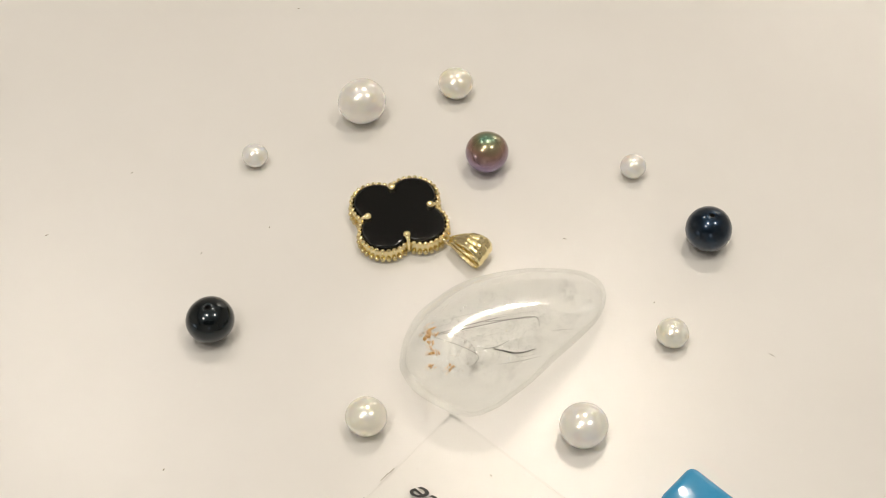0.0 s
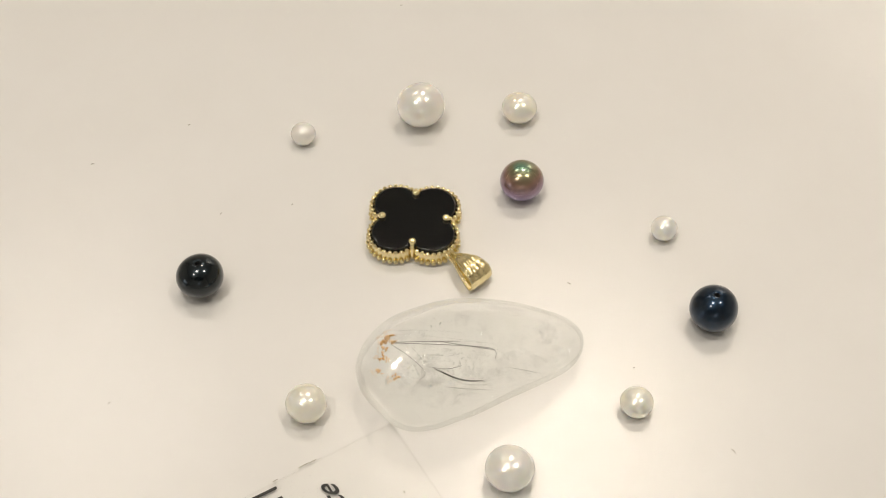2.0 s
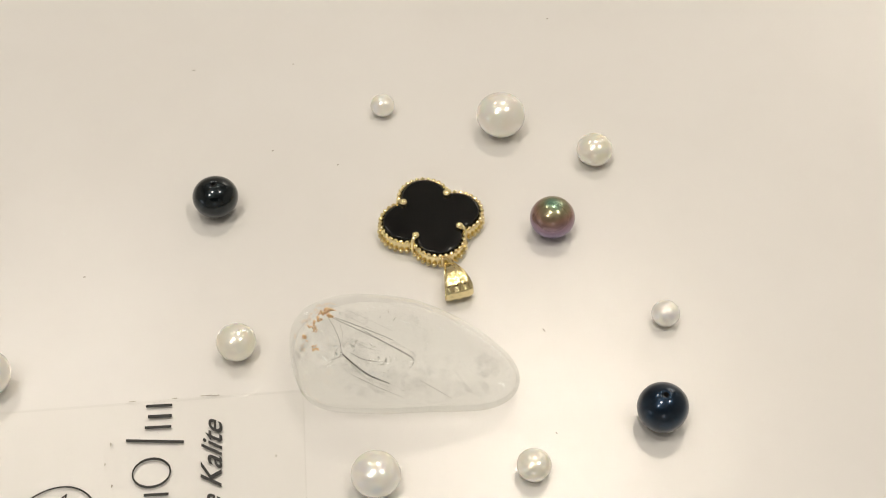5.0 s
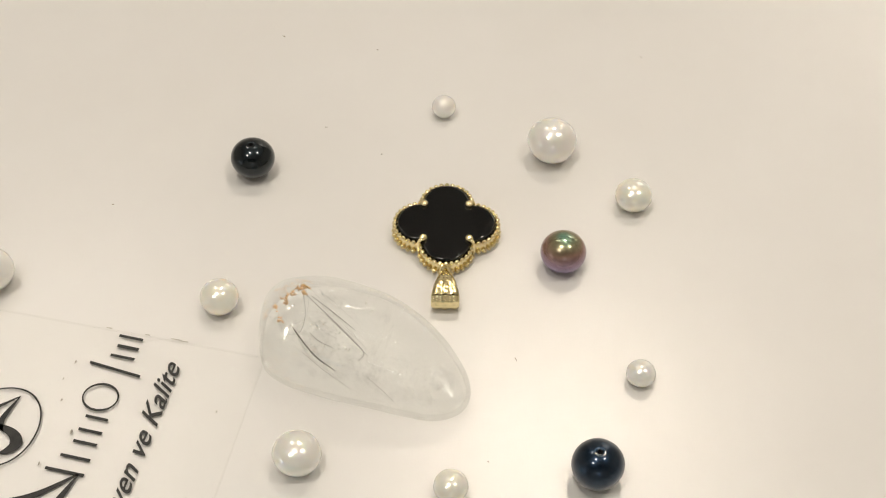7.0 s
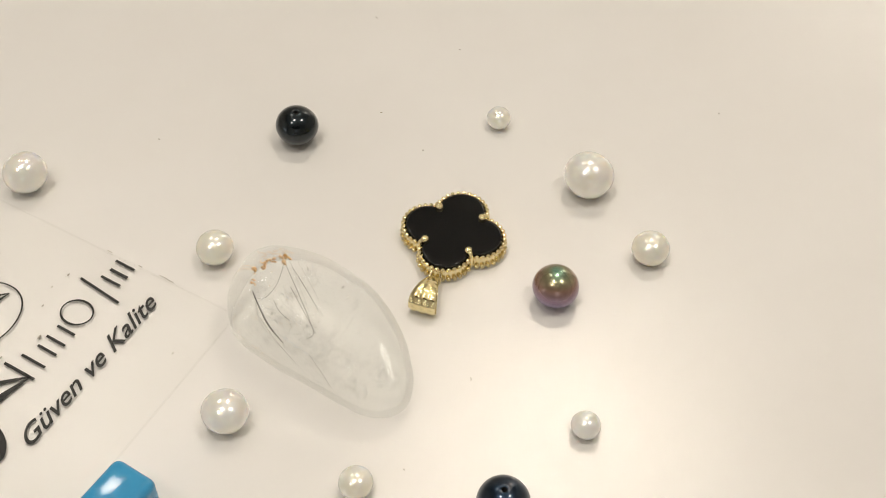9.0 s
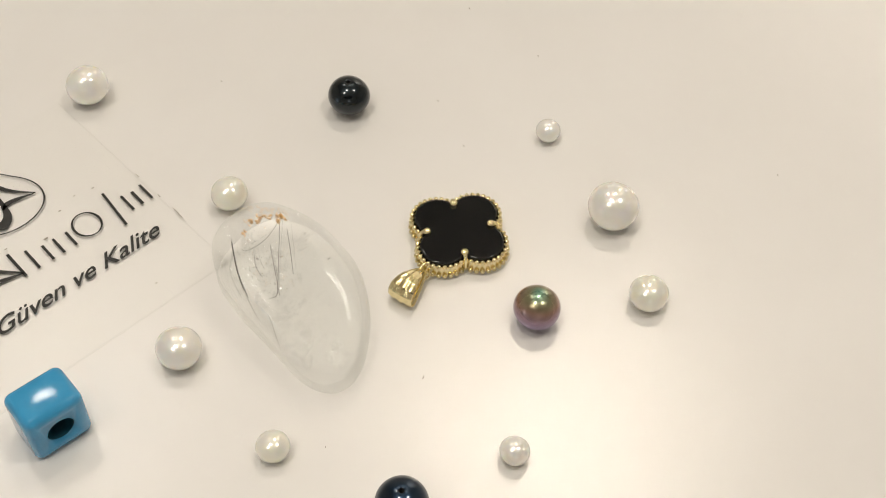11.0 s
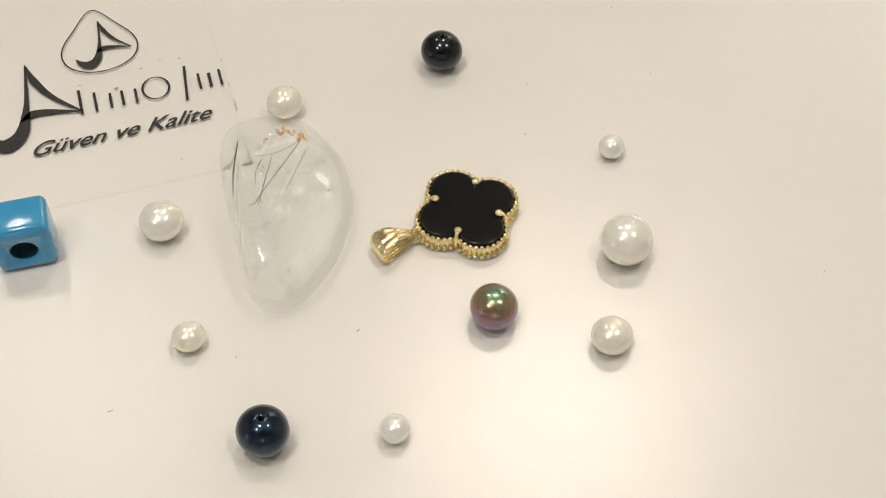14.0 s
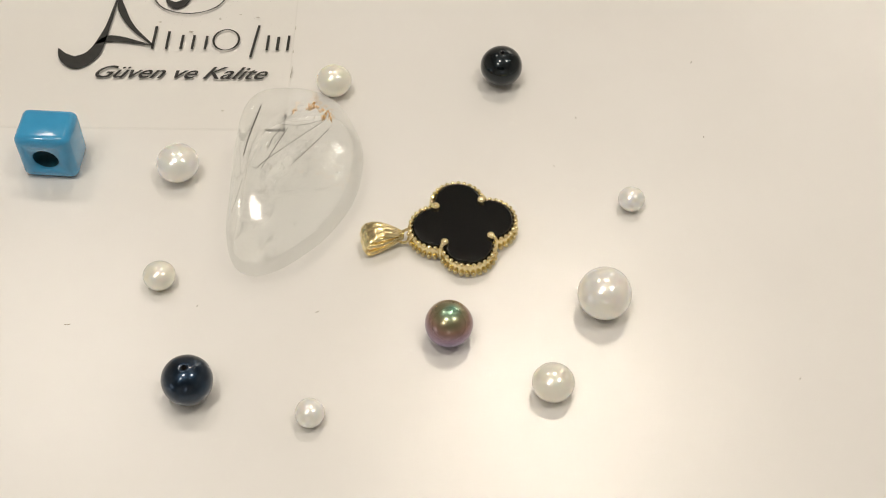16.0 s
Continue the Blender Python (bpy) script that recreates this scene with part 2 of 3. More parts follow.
def room():
    def panel(name, lo, hi, mat, label, category):
        bm = bmesh.new()
        box(bm, lo, hi)
        tagged(mesh_object(name, bm, mat, False), label, category, kind="structure")
    panel("floor", (X0, Y0, GROUND - 0.1), (X1, Y1, GROUND), FLOOR, "grey stone tile shop floor", "floor")
    panel("ceiling", (X0, Y0, CEILING), (X1, Y1, CEILING + 0.1), CEIL, "white painted shop ceiling with spots", "ceiling")
    panel("wall_north", (X0 - 0.1, Y1, GROUND - 0.1), (X1 + 0.1, Y1 + 0.1, CEILING + 0.1), WALL, "plain cream painted wall", "wall")
    panel("wall_south", (X0 - 0.1, Y0 - 0.1, GROUND - 0.1), (X1 + 0.1, Y0, CEILING + 0.1), WALL, "plain cream painted wall", "wall")
    panel("wall_east", (X1, Y0, GROUND - 0.1), (X1 + 0.1, Y1, CEILING + 0.1), WALL, "plain cream painted wall", "wall")
    panel("wall_west", (X0 - 0.1, Y0, GROUND - 0.1), (X0, Y1, CEILING + 0.1), WALL, "plain cream painted wall", "wall")


def ceiling_spot(x, y):
    ob = thing("ceiling_spot", pose(x, y, CEILING), "round recessed ceiling spot, lit warm white", "lamp", "ceiling spots")
    part("trim_ring", lathe(bmesh.new(), [(0.058, 0), (0.075, 0), (0.075, -0.006), (0.066, -0.014), (0.058, -0.012), (0.058, 0)], 40), GREY_METAL, ob)
    part("lens", lathe(bmesh.new(), [(0, -0.001), (0.058, -0.001), (0.058, -0.006), (0, -0.008)], 40), GLOW, ob, "glowing frosted lens")


def counter():
    ob = thing("counter", pose(0, 0, GROUND), "dark wooden shop counter under the turntable", "counter")
    top = TABLE - GROUND
    part("countertop", bevelled_box((-0.6, -0.33, top - 0.03), (0.6, 0.33, top), 0.004), WOOD, ob)
    part("body", bevelled_box((-0.56, -0.28, 0.06), (0.56, 0.29, top - 0.03), 0.003), WOOD, ob)
    part("plinth", bevelled_box((-0.54, -0.25, 0), (0.54, 0.27, 0.06), 0.002), BLACK_PLASTIC, ob)


def turntable_base():
    ob = thing("display_turntable", pose(0, 0, TABLE), "black plastic motor base of a display turntable", "turntable")
    part("drum", lathe(bmesh.new(), [(0, 0), (0.105, 0), (0.112, 0.004), (0.112, 0.026), (0.106, 0.032), (0, 0.032)], 64), BLACK_PLASTIC, ob)
    part("spindle", lathe(bmesh.new(), [(0, 0.032), (0.02, 0.032), (0.02, 0.037), (0, 0.037)], 32), GREY_METAL, ob)


def platter():
    ob = thing("turntable_platter", pose(0, 0, 0), "round white satin acrylic turntable platter, slowly turning", "turntable")
    part("top_plate", lathe(bmesh.new(), [(0, -0.003), (0.157, -0.003), (0.158, -0.001), (0.157, 0), (0.08, 0), (0, 0)], 128), PLATTER, ob, "", False)
    part("rim_band", lathe(bmesh.new(), [(0, -0.008), (0.160, -0.008), (0.161, -0.006), (0.160, -0.0035), (0, -0.0032)], 128), GREY_METAL, ob, "satin metal rim", False)
    return riding(ob)


def light_strip(name, m, wide, tall, label):
    """A wall-hung light box of the shop: a shallow metal tray with a cool glowing cover."""
    ob = thing(name, m, label, "lamp", "light boxes")
    part("tray", bevelled_box((-wide / 2 - 0.02, -0.03, -tall / 2 - 0.02), (wide / 2 + 0.02, 0, tall / 2 + 0.02), 0.006), GREY_METAL, ob)
    part("cover", bevelled_box((-wide / 2, -0.042, -tall / 2), (wide / 2, -0.028, tall / 2), 0.005), COOL_GLOW, ob, "cool white glowing cover")


def phone_holder():
    """The phone that films, mirrored dark in the pearls, on an added, unseen gooseneck over the near edge of the
    counter.
    """
    hold = look((0.001, -0.1432, 0.1780), (0.001, 0.0005, 0))
    ob = thing("filming_phone", hold, "black phone held flat over the turntable", "phone")
    part("body", bevelled_box((-0.100, -0.052, 0.008), (0.058, 0.024, 0.0165), 0.003), BLACK_PLASTIC, ob)
    part("screen", bevelled_box((-0.096, -0.049, 0.0160), (0.054, 0.021, 0.0172), 0.0005, 1), ONYX, ob, "dark glass screen")
    stand = thing("phone_stand", pose(-0.33, -0.24, TABLE), "black gooseneck phone stand with a clamp", "stand")
    part("foot", lathe(bmesh.new(), [(0, 0), (0.05, 0), (0.05, 0.008), (0.03, 0.014), (0, 0.014)], 40), BLACK_PLASTIC, stand)
    reach = hold @ Vector((-0.112, -0.014, 0.012)) - Vector((-0.33, -0.24, TABLE))
    neck = bend([(0, 0, 0.012), (-0.01, 0.0, 0.14), (0.05, 0.01, 0.26), tuple(reach + Vector((-0.06, -0.01, 0.03))), tuple(reach)], 10)
    part("gooseneck", tube(bmesh.new(), neck, 0.0045, 10), BLACK_PLASTIC, stand)
    jaw = bevelled_box((-0.114, -0.040, 0.0055), (-0.094, 0.012, 0.0195), 0.002)
    bmesh.ops.transform(jaw, matrix=Matrix.Translation((0.33, 0.24, -TABLE)) @ hold, verts=jaw.verts)
    part("clamp", jaw, BLACK_PLASTIC, stand)


room()
# the last fitting houses the added wall wash
for sx, sy in [spot[:2] for spot in SPOTS] + [HALOGEN, ADDED_WASH]:
    ceiling_spot(sx, sy)
counter()
turntable_base()
platter()
phone_holder()
light_strip("light_box", pose(X0, -1.00, 0.35, 0, 0, 90), 0.70, 0.30, "cool white light box on the side wall")
light_strip("light_box", pose(0.05, Y0, 0.80, 0, 0, 180), 0.22, 0.45, "narrow cool white light box on the wall")

# ---------------------------------------------------------------- the pearls


def pearl(x, y, r, h, mat, label, name="pearl", hole=False, lean=0.0, seed=0):
    """A button pearl: r half its width, h half its height (cm), flat underneath, drilled from above where hole is set."""
    r, h = r * CM, h * CM
    ob = thing(name, pose(x * CM, y * CM, h, lean, 0, seed * 67), label, "pearl", "loose pearls")
    rng = random.Random(seed)
    p1, p2, e = rng.uniform(0, 6), rng.uniform(0, 6), rng.uniform(0.006, 0.016)

    def wobble(a, z):
        return 1 + e * math.cos(2 * a + p1) + e * 0.6 * math.cos(3 * a + p2 + z * 300)
    bore = 0.042 * CM if hole else 0
    n, line = 30, []
    for i in range(n + 1):
        a = -math.pi / 2 + math.pi * i / n
        line.append((r * math.cos(a) ** 0.96 if abs(math.cos(a)) > 1e-6 else 0.0, h * math.sin(a)))
    line[0], line[-1] = (0.0, -h), (0.0, h)
    if hole:
        line = [q for q in line if q[0] > bore * 1.25 or q[1] < 0]
        line += [(bore * 1.1, h * 0.988), (bore, h * 0.965)]
    part("nacre", lathe(bmesh.new(), line, 56, wobble), mat, ob)
    if hole:
        part("drill_hole", lathe(bmesh.new(), [(bore, h * 0.966), (bore * 0.98, h * 0.1), (0, h * 0.05)], 20), HOLE, ob, "dark drilled hole")
    return riding(ob)


pearl(-1.209, 3.246, 0.452, 0.400, PEARL_WHITE, "large white button pearl with silvery lustre", seed=1)
pearl(0.562, 3.884, 0.336, 0.268, PEARL_CREAM, "medium cream button pearl lying flat", seed=2)
pearl(-3.139, 2.020, 0.233, 0.202, PEARL_WHITE, "small white pearl with a bright lustre", seed=3)
pearl(1.116, 2.015, 0.396, 0.350, PEARL_PURPLE, "iridescent purple and green button pearl", seed=4)
pearl(3.796, 1.815, 0.237, 0.208, PEARL_WHITE, "small white pearl with a bright lustre", seed=5)
pearl(4.944, 0.196, 0.407, 0.378, PEARL_BLUE, "glossy blue-black round pearl with a drilled hole", hole=True, seed=6)
pearl(-3.519, -1.795, 0.400, 0.354, PEARL_BLACK, "glossy black button pearl with a drilled hole", hole=True, seed=7)
pearl(4.103, -1.909, 0.270, 0.215, PEARL_CREAM, "small cream pearl, slightly flattened", seed=8)
pearl(-0.896, -3.584, 0.328, 0.280, PEARL_CREAM, "medium cream pearl beside the quartz", seed=9)
pearl(2.500, -3.733, 0.380, 0.300, PEARL_WHITE, "large white round pearl", seed=10)
pearl(-3.251, -6.790, 0.395, 0.360, PEARL_WHITE, "large white pearl by the printed film", seed=11)

# ---------------------------------------------------------------- the clover pendant
LOBE, RING, STONE, BEAD = 0.46, 0.441, 0.412, 0.046       # cm


def clover_line(radius, per=24):
    """The outline of four overlapping discs, lobes on the axes."""
    half = math.pi - math.acos(min(1, LOBE / math.sqrt(2) / radius)) - math.pi / 4
    pts = []
    for k in range(4):
        c = math.pi / 2 * k
        for i in range(per):
            a = c - half + 2 * half * (i + 0.5) / per
            pts.append(((LOBE * math.cos(c) + radius * math.cos(a)) * CM, (LOBE * math.sin(c) + radius * math.sin(a)) * CM))
    return pts, half


def pendant():
    ob = thing("clover_pendant", pose(-0.462 * CM, 0.573 * CM, 0, 0, 0, 60), "gold clover pendant with black onyx and beaded edge", "pendant")
    # setting: a gold wall between two beaded rims
    bm = slab(bmesh.new(), clover_line(RING + 0.012)[0], 0.05 * CM, 0.27 * CM)
    part("setting", bm, GOLD, ob, "gold side wall of the setting", False)
    bm = slab(bmesh.new(), clover_line(STONE)[0], 0.2 * CM, 0.345 * CM)
    rim = [e for e in bm.edges if all(v.co.z > 0.3 * CM for v in e.verts)]
    bmesh.ops.bevel(bm, geom=rim, offset=0.04 * CM, segments=4, profile=0.5, affect="EDGES")
    stone = part("onyx", bm, ONYX, ob, "flat polished black onyx", False)
    for f in stone.data.polygons:
        f.use_smooth = f.normal.z < 0.999 and f.area < 1e-6
    # beads, one row round the top and one round the foot
    bm = bmesh.new()
    bmesh.ops.create_icosphere(bm, subdivisions=2, radius=BEAD * CM)
    ball = bpy.data.meshes.new("bead")
    bm.to_mesh(ball)
    bm.free()
    ball.materials.append(GOLD)
    ball.polygons.foreach_set("use_smooth", [True] * len(ball.polygons))
    half = clover_line(RING)[1]
    for z, count, out in ((0.285, 15, 0.014), (0.075, 15, 0.035)):
        for k in range(4):
            c = math.pi / 2 * k
            for i in range(count):
                a = c - half * 0.96 + 2 * half * 0.96 * i / (count - 1)
                b = new("bead", ball)
                b.parent = ob
                b.location = ((LOBE * math.cos(c) + (RING + out) * math.cos(a)) * CM, (LOBE * math.sin(c) + (RING + out) * math.sin(a)) * CM, z * CM)
    # four claws in the notches
    for k in range(4):
        c = math.pi / 4 + math.pi / 2 * k
        way = Vector((math.cos(c), math.sin(c), 0))
        line = bend([way * 0.68 * CM + Vector((0, 0, 0.10 * CM)), way * 0.675 * CM + Vector((0, 0, 0.27 * CM)), way * 0.64 * CM + Vector((0, 0, 0.355 * CM)),
                     way * 0.565 * CM + Vector((0, 0, 0.362 * CM))], 6)
        prong = part("prong", tube(bmesh.new(), line, 0.042 * CM, 10), GOLD, ob)
        bm = bmesh.new()
        bmesh.ops.create_uvsphere(bm, u_segments=16, v_segments=10, radius=0.074 * CM)
        bmesh.ops.transform(bm, matrix=Matrix.Translation(way * 0.565 * CM + Vector((0, 0, 0.372 * CM))) @ Matrix.Diagonal((1, 1, 0.8, 1)), verts=bm.verts)
        part("claw_tip", bm, GOLD, prong)
    # jump ring and bail, in line with one lobe (-90 degrees in the pendant's frame)
    bm = bmesh.new()
    ring = [Vector((0.10 * CM * math.sin(a) * 0.9, (-1.0 + 0.115 * math.cos(a)) * CM, (0.17 + 0.085 * math.cos(a + 0.6)) * CM)) for a in (2 * math.pi * i / 28 for i in range(29))]
    part("jump_ring", tube(bm, ring, 0.026 * CM, 8), GOLD, ob)
    part("bail", bail_mesh(), GOLD, ob, "ribbed gold bail loop")
    return riding(ob)


def bail_mesh():
    """A ribbed band bent into a flared loop."""
    loop = bend([(0, -1.05, 0.235), (0, -1.22, 0.36), (0, -1.45, 0.445), (0, -1.66, 0.37), (0, -1.745, 0.20), (0, -1.66, 0.055),
                 (0, -1.45, 0.05), (0, -1.22, 0.12), (0, -1.05, 0.195)], 12)
    bm, across, rows = bmesh.new(), 24, []
    n = len(loop)
    for i, p in enumerate(loop):
        way = (loop[min(i + 1, n - 1)] - loop[max(i - 1, 0)]).normalized()
        out = Vector((0, -way.z, way.y)) * -1
        wide = 0.085 + 0.155 * min(1, max(0, (-p.y - 1.05) / 0.62)) ** 1.1
        row = []
        for j in range(across + 1):
            s = 2 * j / across - 1
            rib = 0.016 * abs(math.cos(s * math.pi * 1.5)) * min(1, wide / 0.2) + 0.02 * (1 - s * s)
            rib += 0.0035 * math.cos(i * 0.9 + 0.7 * math.cos(s * math.pi * 3)) * min(1, wide / 0.2)
            row.append(bm.verts.new((Vector((s * wide, 0, 0)) + p + out * rib) * CM))
        rows.append(row)
    for a, b in zip(rows, rows[1:]):
        for j in range(across):
            bm.faces.new((a[j], a[j + 1], b[j + 1], b[j]))
    bmesh.ops.recalc_face_normals(bm, faces=bm.faces[:])
    bmesh.ops.solidify(bm, geom=bm.faces[:], thickness=0.018 * CM)
    return bm


pendant()

# ---------------------------------------------------------------- the quartz
QX, QY = 1.260, -1.858
STONE_FORM = dict(turn=0.601, long=1.92, wide=1.05, taper=0.265, bow=-0.202, girdle=0.254, tall=0.802, tall_u=-0.209, tall_v=-0.577, tall_uu=-0.002,
                  dome=0.329, foot=0.40, c2=-0.003, s2=-0.002, c3=0.001, s3=0.004, girdle_u=-0.011, girdle_v=0.13,
                  lean_u=0.086, lean_v=-0.106, c4=-0.017, s4=-0.02, c5=-0.003, s5=0.015)


def quartz_point(az, el):
    """The tumbled stone's surface (cm, about its middle): a drop in plan, domed above, rounded below."""
    s = STONE_FORM
    se, ce = math.sin(el), max(0.0, math.cos(el))
    up = se > 0
    ce = ce ** (s["dome"] if up else s["foot"])
    ce *= 1 + s["c2"] * math.cos(2 * az) + s["s2"] * math.sin(2 * az) + s["c3"] * math.cos(3 * az) + s["s3"] * math.sin(3 * az) + s["c4"] * math.cos(4 * az) + s["s4"] * math.sin(4 * az) + s["c5"] * math.cos(5 * az) + s["s5"] * math.sin(5 * az)
    u = s["long"] * math.cos(az) * ce
    v = (s["wide"] * math.sin(az) * (1 - s["taper"] * math.cos(az)) + s["bow"] * math.cos(az) ** 2) * ce
    girdle = max(s["girdle"] + s["girdle_u"] * u + s["girdle_v"] * v, 0.08)
    tall = max(s["tall"] + s["tall_u"] * u + s["tall_v"] * v + s["tall_uu"] * u * u, 0.1)
    z = girdle + tall * se ** 0.9 if up else girdle - girdle * (-se) ** 0.9
    u, v = u + s["lean_u"] * z, v + s["lean_v"] * z
    c, d = math.cos(s["turn"]), math.sin(s["turn"])
    return Vector((u * c - v * d, u * d + v * c, z))


def quartz():
    ob = thing("quartz_stone", pose(QX * CM, QY * CM, 0), "clear tumbled quartz with dark needles and rust stains", "gemstone")
    bm, rings, steps = bmesh.new(), [], 96
    for e in range(1, 48):
        el = -math.pi / 2 + math.pi * e / 48
        ring = []
        for i in range(steps):
            p = quartz_point(2 * math.pi * i / steps, el)
            k = 1 + 0.018 * noise.noise(p * 1.3) + 0.008 * noise.noise(p * 3.1)
            ring.append(bm.verts.new((p.x * k * CM, p.y * k * CM, p.z * CM)))
        rings.append(ring)
    for lo, hi in zip(rings, rings[1:]):
        for i in range(steps):
            j = (i + 1) % steps
            bm.faces.new((lo[i], lo[j], hi[j], hi[i]))
    for ring, el in ((rings[0][::-1], -math.pi / 2), (rings[-1], math.pi / 2)):
        tip = bm.verts.new(quartz_point(0, el) * CM)
        for i in range(steps):
            bm.faces.new((ring[i], ring[(i + 1) % steps], tip))
    part("stone", bm, QUARTZ, ob)

    def inside(*pts):
        return bend([((x - QX) * CM, (y - QY) * CM, z * CM) for x, y, z in pts], 8)
    part("needle", tube(bmesh.new(), inside((1.059, -3.03, 1.36), (1.45, -2.88, 1.03), (1.766, -2.677, 0.85)), 0.014 * CM, 8, 0.5), NEEDLE, ob, "thick dark rutile needle")
    for pts in (((0.952, -2.425, 1.22), (1.35, -2.29, 1.10), (1.776, -2.143, 0.97)),
                ((0.15, -2.441, 0.85), (0.80, -2.33, 0.95), (1.60, -2.20, 1.05), (1.80, -2.19, 1.0), (1.83, -2.30, 0.95)),
                ((0.163, -2.327, 0.72), (0.65, -2.18, 0.76), (1.185, -2.035, 0.8)),
                # the 1.20 line draws the lower facet's dark edge as a needle
                ((1.20, -2.98, 0.86), (1.55, -2.80, 0.70), (1.90, -2.52, 0.42)), ((2.05, -2.30, 0.82), (2.25, -2.18, 0.68), (2.51, -2.04, 0.50)),
                ((0.93, -2.72, 0.90), (1.15, -2.66, 0.88), (1.35, -2.52, 0.86)),
                ((0.15, -2.46, 0.85), (0.55, -2.62, 0.85), (0.85, -2.85, 0.9), (0.75, -3.0, 0.8))):
        thin = 0.0045 if len(pts) == 4 else 0.006 if pts[0][0] < 1 else 0.0035
        part("needle", tube(bmesh.new(), inside(*pts), thin * CM, 6, 0.3), NEEDLE, ob)
    rng = random.Random(5)
    for x, y, z, s in ((0.11, -2.46, 0.92, 0.11), (0.13, -2.62, 0.93, 0.07), (0.15, -2.78, 0.92, 0.09), (0.12, -2.95, 0.75, 0.06), (0.42, -3.02, 0.8, 0.06)):
        bm = bmesh.new()
        for _ in range(9):
            m = Matrix.LocRotScale(((x - QX + rng.gauss(0, s * 0.38)) * CM, (y - QY + rng.gauss(0, s * 0.38)) * CM, (z + rng.gauss(0, 0.02)) * CM),
                                   Euler([rng.uniform(0, 6) for _ in range(3)]), [s * CM * rng.uniform(0.2, 0.6) for _ in range(2)] + [0.01 * CM])
            bmesh.ops.create_icosphere(bm, subdivisions=1, radius=1, matrix=m)
        part("rust_stain", bm, RUST, ob, "orange iron stain inside the stone")
    for x, y, z, w, d, rx, ry, rz in VEILS:
        bm = bmesh.new()
        bmesh.ops.create_grid(bm, x_segments=16, y_segments=12, size=1)
        for v in bm.verts:
            a = math.atan2(v.co.y, v.co.x)
            f = max(abs(v.co.x), abs(v.co.y))
            q = Vector((math.cos(a), math.sin(a), 0)) * f * (1 + 0.25 * noise.noise((math.cos(a) * 1.5 + x * 9, math.sin(a) * 1.5, z * 7)))
            v.co = Vector((q.x * w, q.y * d, 0.05 * noise.noise((q.x * 2 + x * 5, q.y * 2, z)))) * CM
        bmesh.ops.transform(bm, matrix=pose((x - QX) * CM, (y - QY) * CM, z * CM, rx, ry, rz), verts=bm.verts)
        part("veil", bm, VEIL, ob, "milky healed crack")
    # mirror flakes stand in for bright glints on small fractures, thickest in the blunt end
    bm = bmesh.new()
    for _ in range(150):
        az, el, k = rng.uniform(0, 2 * math.pi), rng.uniform(0.1, 1.2), rng.uniform(0.35, 0.93)
        p = quartz_point(az, el)
        p = Vector((p.x * k, p.y * k, p.z * 0.72))
        if rng.random() < 0.6:
            p = p * 0.40 + Vector((-0.52, -1.02, 0.68)) * 0.60
        s = rng.uniform(0.010, 0.052) * CM
        m = Matrix.LocRotScale(p * CM, Euler([rng.uniform(0, 6) for _ in range(3)]), (s, s * rng.uniform(0.2, 0.6), s * 0.08))
        bmesh.ops.create_icosphere(bm, subdivisions=1, radius=1, matrix=m)
    part("fracture_glints", bm, FLAKE, ob, "bright glints on inner fractures", False)["kind"] = "stuff"
    return riding(ob)


VEILS = [(0.8, -2.6, 0.6, 0.45, 0.30, 50, 10, 20), (1.5, -1.8, 0.5, 0.65, 0.30, 40, 0, -35), (2.2, -1.3, 0.4, 0.4, 0.25, 55, 0, 30), (0.9, -2.9, 0.7, 0.30, 0.25, -40, 20, 60),
         (2.62, -1.62, 0.50, 0.20, 0.16, 62, 0, 35), (2.40, -1.15, 0.35, 0.28, 0.18, 20, 20, 50), (0.55, -2.95, 0.72, 0.34, 0.26, 15, -12, 40), (1.15, -2.35, 0.35, 0.55, 0.40, 8, 4, 10),
         (1.75, -2.05, 0.62, 0.50, 0.12, 70, 0, 62), (0.35, -2.2, 0.55, 0.30, 0.36, 12, -20, 15), (2.05, -1.95, 0.30, 0.55, 0.30, 6, -6, 36), (1.35, -2.95, 0.50, 0.45, 0.10, 58, 0, 32)]
quartz()

# ---------------------------------------------------------------- the turquoise bead


def cube_bead():
    turn = math.degrees(math.atan2(-0.70, 0.72))
    ob = thing("cube_bead", pose(4.03 * CM, -5.40 * CM, 0, 0, 0, turn + 180), "glossy turquoise cube bead with a round bore", "bead")
    w, d, h, bore = 0.495 * CM, 0.40 * CM, 1.0 * CM, 0.235 * CM
    bm = bevelled_box((-w, -d, 0), (w, d, h), 0.14 * CM, 5)
    body = part("body", bm, TURQUOISE, ob)
    # the bore is cut clean through
    cutter = lathe(bmesh.new(), [(0, -0.01), (bore, -0.01), (bore, 0.01), (0, 0.01)], 40)
    bmesh.ops.transform(cutter, matrix=pose(0, 0, h * 0.5, 90), verts=cutter.verts)
    drill = mesh_object("drill", cutter, TURQUOISE)
    drill.parent = ob
    cut = body.modifiers.new("bore", "BOOLEAN")
    cut.operation, cut.object, cut.solver = "DIFFERENCE", drill, "EXACT"
    bpy.context.view_layer.update()
    solid = bpy.data.meshes.new_from_object(body.evaluated_get(bpy.context.evaluated_depsgraph_get()))
    body.modifiers.clear()
    body.data = solid
    bpy.data.objects.remove(drill)
    bm = lathe(bmesh.new(), [(bore * 0.985, -d * 0.9), (bore * 0.96, 0), (bore * 0.985, d * 0.9)], 40)
    bmesh.ops.transform(bm, matrix=pose(0, 0, h * 0.5, 90), verts=bm.verts)
    part("bore", bm, TURQUOISE_DEEP, ob, "dark inside of the bore")
    return riding(ob)


cube_bead()

